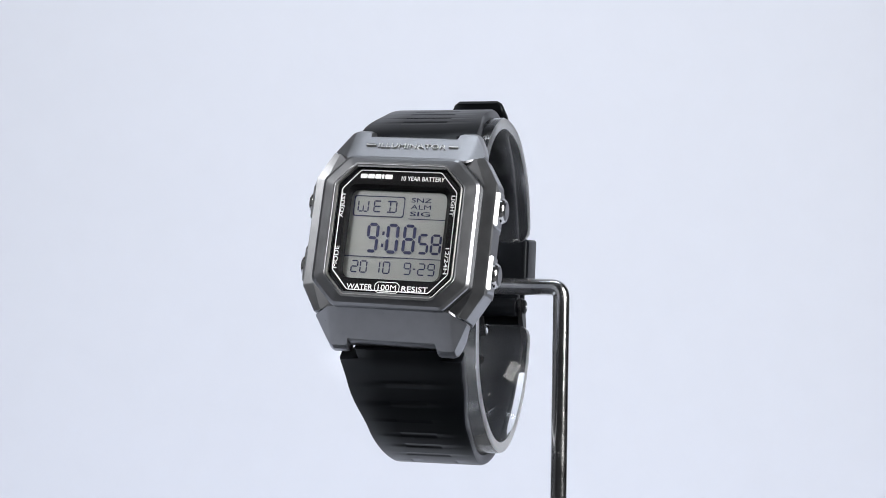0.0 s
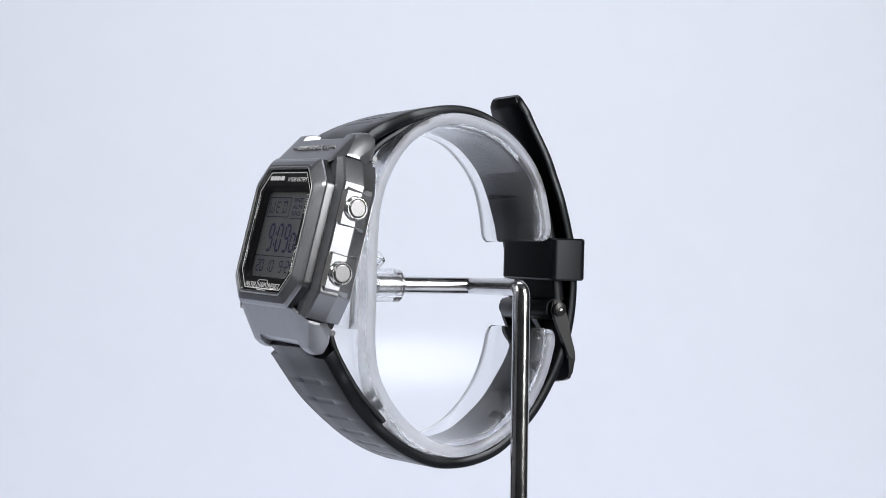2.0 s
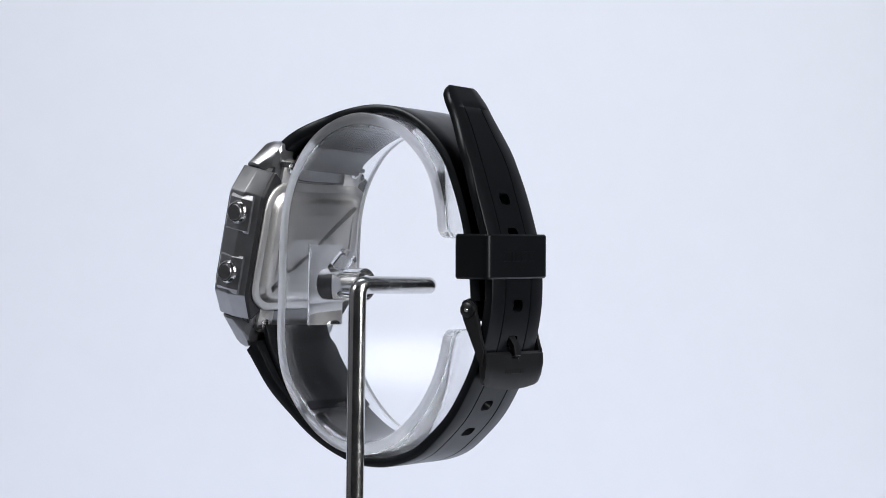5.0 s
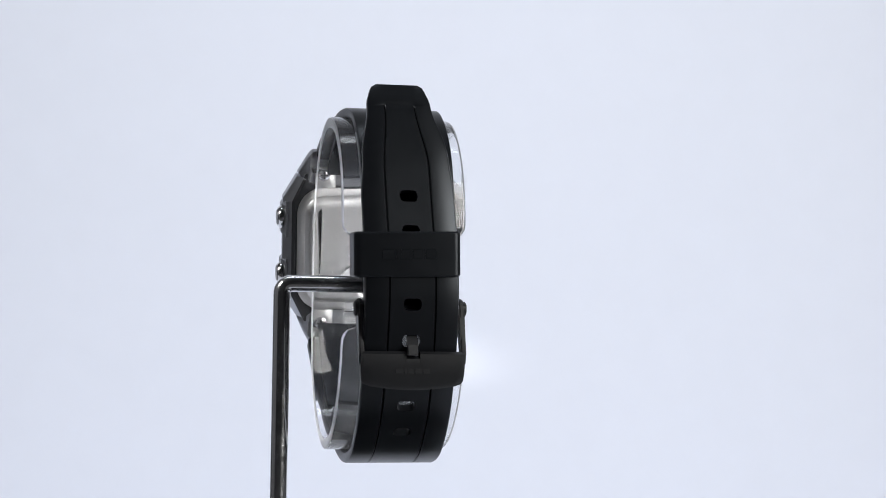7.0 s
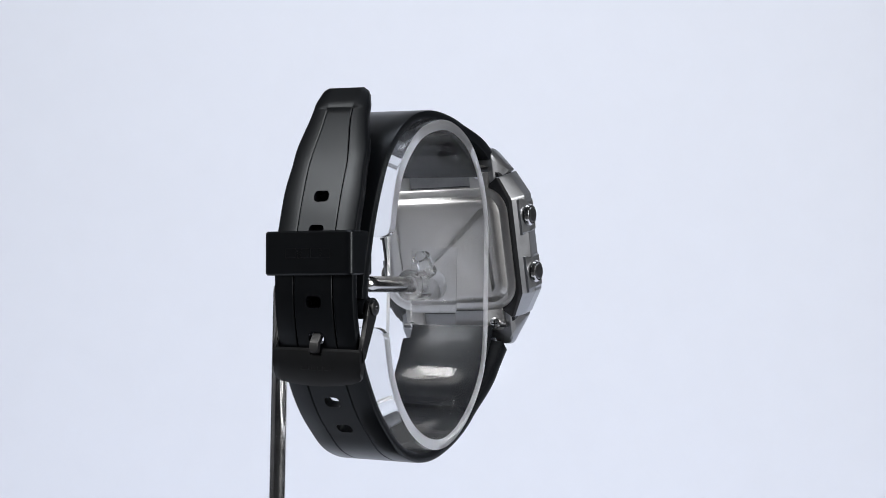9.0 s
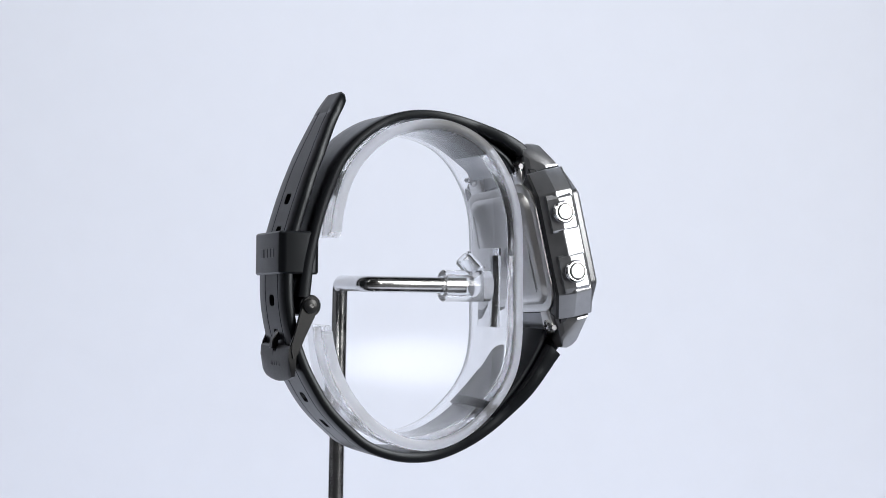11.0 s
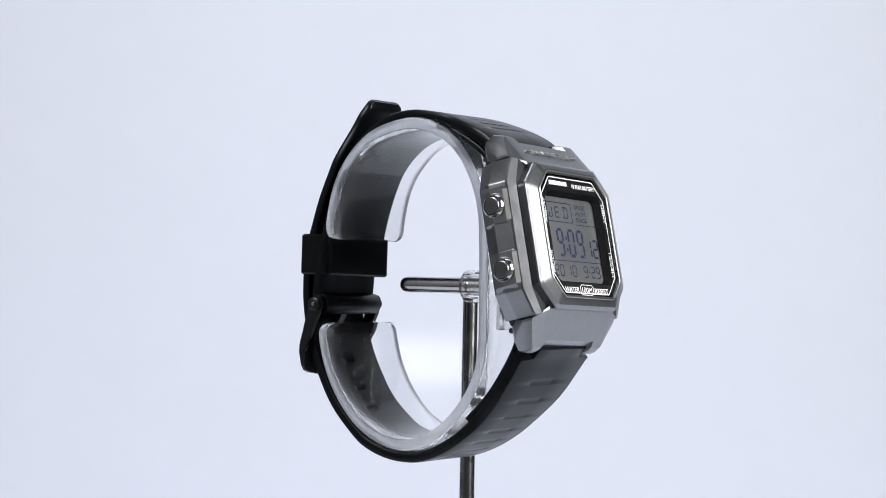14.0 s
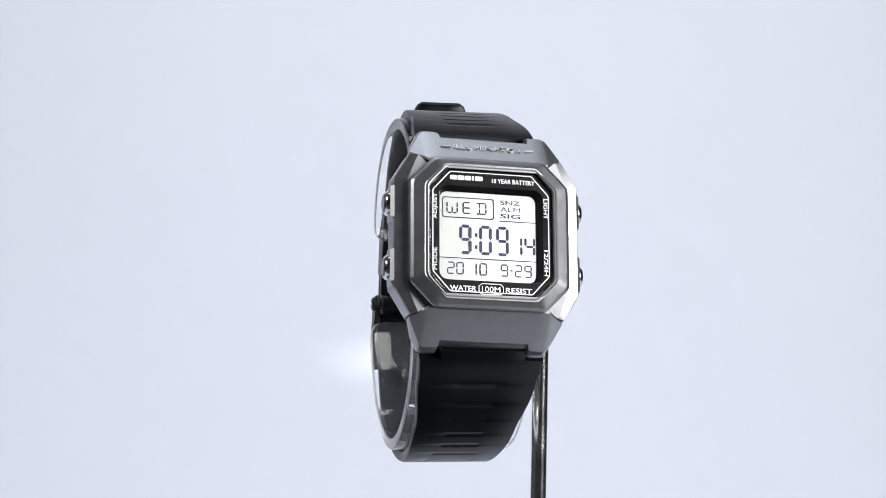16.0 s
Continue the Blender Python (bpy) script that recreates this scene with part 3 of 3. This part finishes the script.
def make_straps():
    # short piece from twelve o'clock
    bars = [(c - 0.004, c + 0.004) for c in (0.10, 0.14, 0.18, 0.22)]
    path, total = stations(UPPER, 70, [e + d for b in bars for e, d in ((b[0], 0), (b[1], 0), (b[0], -0.0025), (b[1], 0.0025))] + [0.02, 0.023])
    wid = lerp_at([(0.0, 16.7), (0.02, 16.7), (0.023, 23.8), (0.06, 23.4), (0.2, 20.6), (0.45, 18.2), (1.0, 17.8)])
    thk = lerp_at([(0.0, 2.6), (0.1, 2.4), (0.25, 2.0), (0.4, 1.8), (0.8, 2.0), (1.0, 2.5)])
    up = part("upper_strap", band(path, wid, thk, lambda s: (4.4, 0.0), (), 1.7, lambda s: 6.2, bars), RESIN, WATCH, "black resin strap")
    fold = [(-20.4, 22.0), (-18.6, 24.6), (-15.6, 26.8), (-11.6, 29.0), (-7.4, 30.6)]
    path, _ = stations(fold, 24)
    part("inner_layer", band(path, lambda s: 19.0, lambda s: 1.3), RESIN, up)
    # long piece from six o'clock, through the buckle to the free tip
    pts = LOWER[::-1]
    fine, total = spline(pts, 400)
    first = min(range(200), key=lambda k: abs(fine[k].y - 15.0)) / 399
    hs = [(first + (6.95 * k - 1.15) / total, first + (6.95 * k + 1.15) / total) for k in range(8)]
    bars = [(c - 0.003, c + 0.003) for c in (0.935, 0.90, 0.865, 0.83, 0.80, 0.77)]
    path, total = stations(pts, 130, [h[0] + (h[1] - h[0]) * u for h in hs for u in (0, 0.05, 0.15, 0.38, 0.62, 0.85, 0.95, 1)] + [e + d for b in bars for e, d in ((b[0], 0), (b[1], 0), (b[0], -0.002), (b[1], 0.002))] + [0.0015, 0.004, 0.009, 0.034, 0.036, 0.979, 0.982])
    wid = lerp_at([(0.0, 8.6), (0.004, 10.2), (0.012, 11.2), (0.03, 12.4), (0.12, 16.6), (0.18, 17.8), (0.70, 18.0), (0.84, 20.2), (0.94, 23.2), (0.979, 24.0), (0.982, 16.7), (1.0, 16.7)])
    thk = lerp_at([(0.0, 1.1), (0.012, 1.9), (0.5, 2.0), (0.8, 2.2), (0.92, 2.7), (1.0, 3.2)])
    gx = lerp_at([(0.0, 2.6), (0.04, 2.9), (0.14, 4.3), (0.5, 4.5), (0.76, 4.6), (0.79, 3.6), (1.0, 3.8)])
    gro = lambda s: (gx(s), 0.3 if 0.036 < s < 0.74 else 0.0)
    mid = lerp_at([(0.0, 7.9), (0.14, 7.1), (0.35, 6.5), (0.6, 5.9), (1.0, 6.2)])
    lo = part("lower_strap", band(path, wid, thk, gro, hs, 1.7, mid, bars + [(0.033, 0.0365)]), RESIN, WATCH, "black resin strap with punched holes")
    fold = [(-27.9, -11.0), (-26.6, -14.6), (-23.8, -19.4), (-20.4, -24.0), (-15.8, -28.6)]
    path, _ = stations(fold[::-1], 24)
    part("inner_layer", band(path, lambda s: 19.0, lambda s: 1.3), RESIN, lo)
    return up, lo


def make_buckle():
    xs = [-9.9, -9.75, -9.3, -8.0, -5.0, -1.3, -1.25, 1.25, 1.3, 5.0, 8.0, 9.3, 9.75, 9.9]
    rings = []
    for x in xs:
        a = abs(x) / 9.9
        zb = -21.5 + 1.1 * a * a + (1.6 if a > 0.995 else 0.7 if a > 0.98 else 0.2 if a > 0.93 else 0)
        zt = -14.2 - (0.9 if a < 0.128 else 0)
        rings.append([(6.1 + x, y, z) for y, z in [(26.4, zt - 0.3), (27.5, zt), (28.0, zt - 0.5), (28.1, -16.5), (27.7, zb + 0.8), (27.3, zb), (26.6, zb + 0.1), (26.5, -17.5)]])
    body = part("buckle", rings_mesh(rings), BUCKLE, WATCH, "black buckle frame", None, 32)
    for sx in (-1, 1):
        sec = [(22.4, -4.6), (23.7, -4.3), (25.2, -5.2), (25.9, -8.0), (26.8, -11.6), (27.9, -14.4), (27.4, -17.0), (26.2, -16.0), (24.6, -12.0), (23.0, -8.6), (22.0, -6.6)]
        bm = rings_mesh([[(6.1 + sx * x, y, z) for y, z in sec] for x in (9.2, 10.2)])
        bmesh.ops.bevel(bm, geom=bm.edges[:], offset=0.25, segments=2, affect="EDGES")
        part("buckle_arm", bm, BUCKLE, body)
        part("pin_end", turned([(sx * 9.0, 0.01), (sx * 9.0, 1.5), (sx * 10.6, 1.45), (sx * 10.8, 1.1), (sx * 10.8, 0.01)], 24), BUCKLE, body, "", at_mm(6.1, 23.8, -6.3))
        part("pin_tip", turned([(sx * 10.7, 0.01), (sx * 10.7, 0.5), (sx * 10.95, 0.35), (sx * 10.95, 0.01)], 16), CHROME, body, "bright pin tip", at_mm(6.1, 23.8, -6.3))
    part("hinge", turned([(-8.9, 0.01), (-8.9, 2.0), (-8.6, 2.2), (8.6, 2.2), (8.9, 2.0), (8.9, 0.01)], 28), RESIN, body, "", at_mm(6.2, 23.4, -6.3))
    prong = [[(6.3 + x, y, z) for x in (-1.0, 1.0) for y, z in ([(a, b), (c, d)] if x < 0 else [(c, d), (a, b)])] for a, b, c, d in
             [(23.6, -7.6, 24.4, -6.6), (26.2, -11.6, 27.2, -11.0), (27.5, -13.4, 28.6, -13.0), (27.8, -15.2, 28.9, -15.0)]]
    bm = rings_mesh(prong)
    bmesh.ops.bevel(bm, geom=bm.edges[:], offset=0.15, segments=1, affect="EDGES")
    part("prong", bm, BUCKLE, body)
    for x0, w in [(-3.3, 1.4), (-1.6, 1.2), (-0.1, 1.1), (1.2, 0.4), (1.9, 1.4)]:
        part("mark", block(6.1 + x0, 27.9, -18.4, 6.1 + x0 + w, 28.02, -17.4, 0.05, 1), BUCKLE, body)
    return body


def make_loop():
    rings = []
    for x0, y0, x1, y1, z0, z1, r in [(-10.1, 21.4, 10.1, 29.5, 0, 0, 0.9)]:
        out = [tuple(p) for p in round_poly([(x0, y0), (x1, y0), (x1, y1), (x0, y1)], 1.4, 5)]
        inn = [tuple(p) for p in round_poly([(x0 + 1.1, y0 + 1.0), (x1 - 1.1, y0 + 1.0), (x1 - 1.1, y1 - 1.0), (x0 + 1.1, y1 - 1.0)], 0.5, 5)]
        cx, cy = 0, (y0 + y1) / 2
        sh = lambda pts, d, z: [(6.9 + (p[0] - cx) * (1 - d / 10), cy + (p[1] - cy) * (1 - d / 4), z) for p in pts]
        rings = [sh(out, 0.25, -0.3), sh(out, 0, 0.05), sh(out, 0, 7.85), sh(out, 0.25, 8.2), sh(inn, 0, 8.2), sh(inn, 0, -0.3)]
    loop = part("strap_loop", rings_mesh(rings, caps=False, loop=True), RESIN, WATCH, "black resin strap keeper loop", at_mm(6.8, 0.0, 0, 0, 1.2, -1.6) @ at_mm(-6.9, 0, 0))
    for i, (x0, w) in enumerate([(-5.4, 2.1), (-3.0, 2.1), (-0.6, 1.9), (1.6, 0.6), (2.5, 2.4)]):
        part("mark", block(6.9 + x0, 29.4, 3.0, 6.9 + x0 + w, 29.56, 4.9, 0.12, 1), RESIN, loop)
    return loop


make_case()
make_bezel()
make_dial()
make_display()
make_buttons()
make_caseback()
make_straps()
make_buckle()
make_loop()


# ---- what moves ----
def motions():
    turn = [(t, pose(0, 0, H, 0, 0, a)) for t, a in YAW]
    walk(STAND, turn)
    walk(WATCH, turn)
    # the clock: it shows 9:08:58 at first and ticks every second
    first = 0.76
    shown = [(0.0, 9 * 3600 + 8 * 60 + 58)] + [(first + k, 9 * 3600 + 8 * 60 + 59 + k) for k in range(16)]
    on, off = pose(0, 0, 0), at_mm(0, 0.35, 0)
    for (name, k), ob in LIVE.items():
        rows, last = [], None
        for t, sec in shown:
            value = {"minute": sec // 60 % 10, "ten": sec % 60 // 10, "one": sec % 10}[name]
            lit = k in SEG[str(value)]
            if last is None:
                rows.append((t, on if lit else off))
            elif lit != last:
                rows += [(t - 1 / FPS, on if last else off), (t, on if lit else off)]
            last = lit
        rows.append((16.0, on if last else off))
        if len(rows) > 2:
            walk(ob, rows)
        else:
            ob.matrix_basis = rows[0][1]


motions()
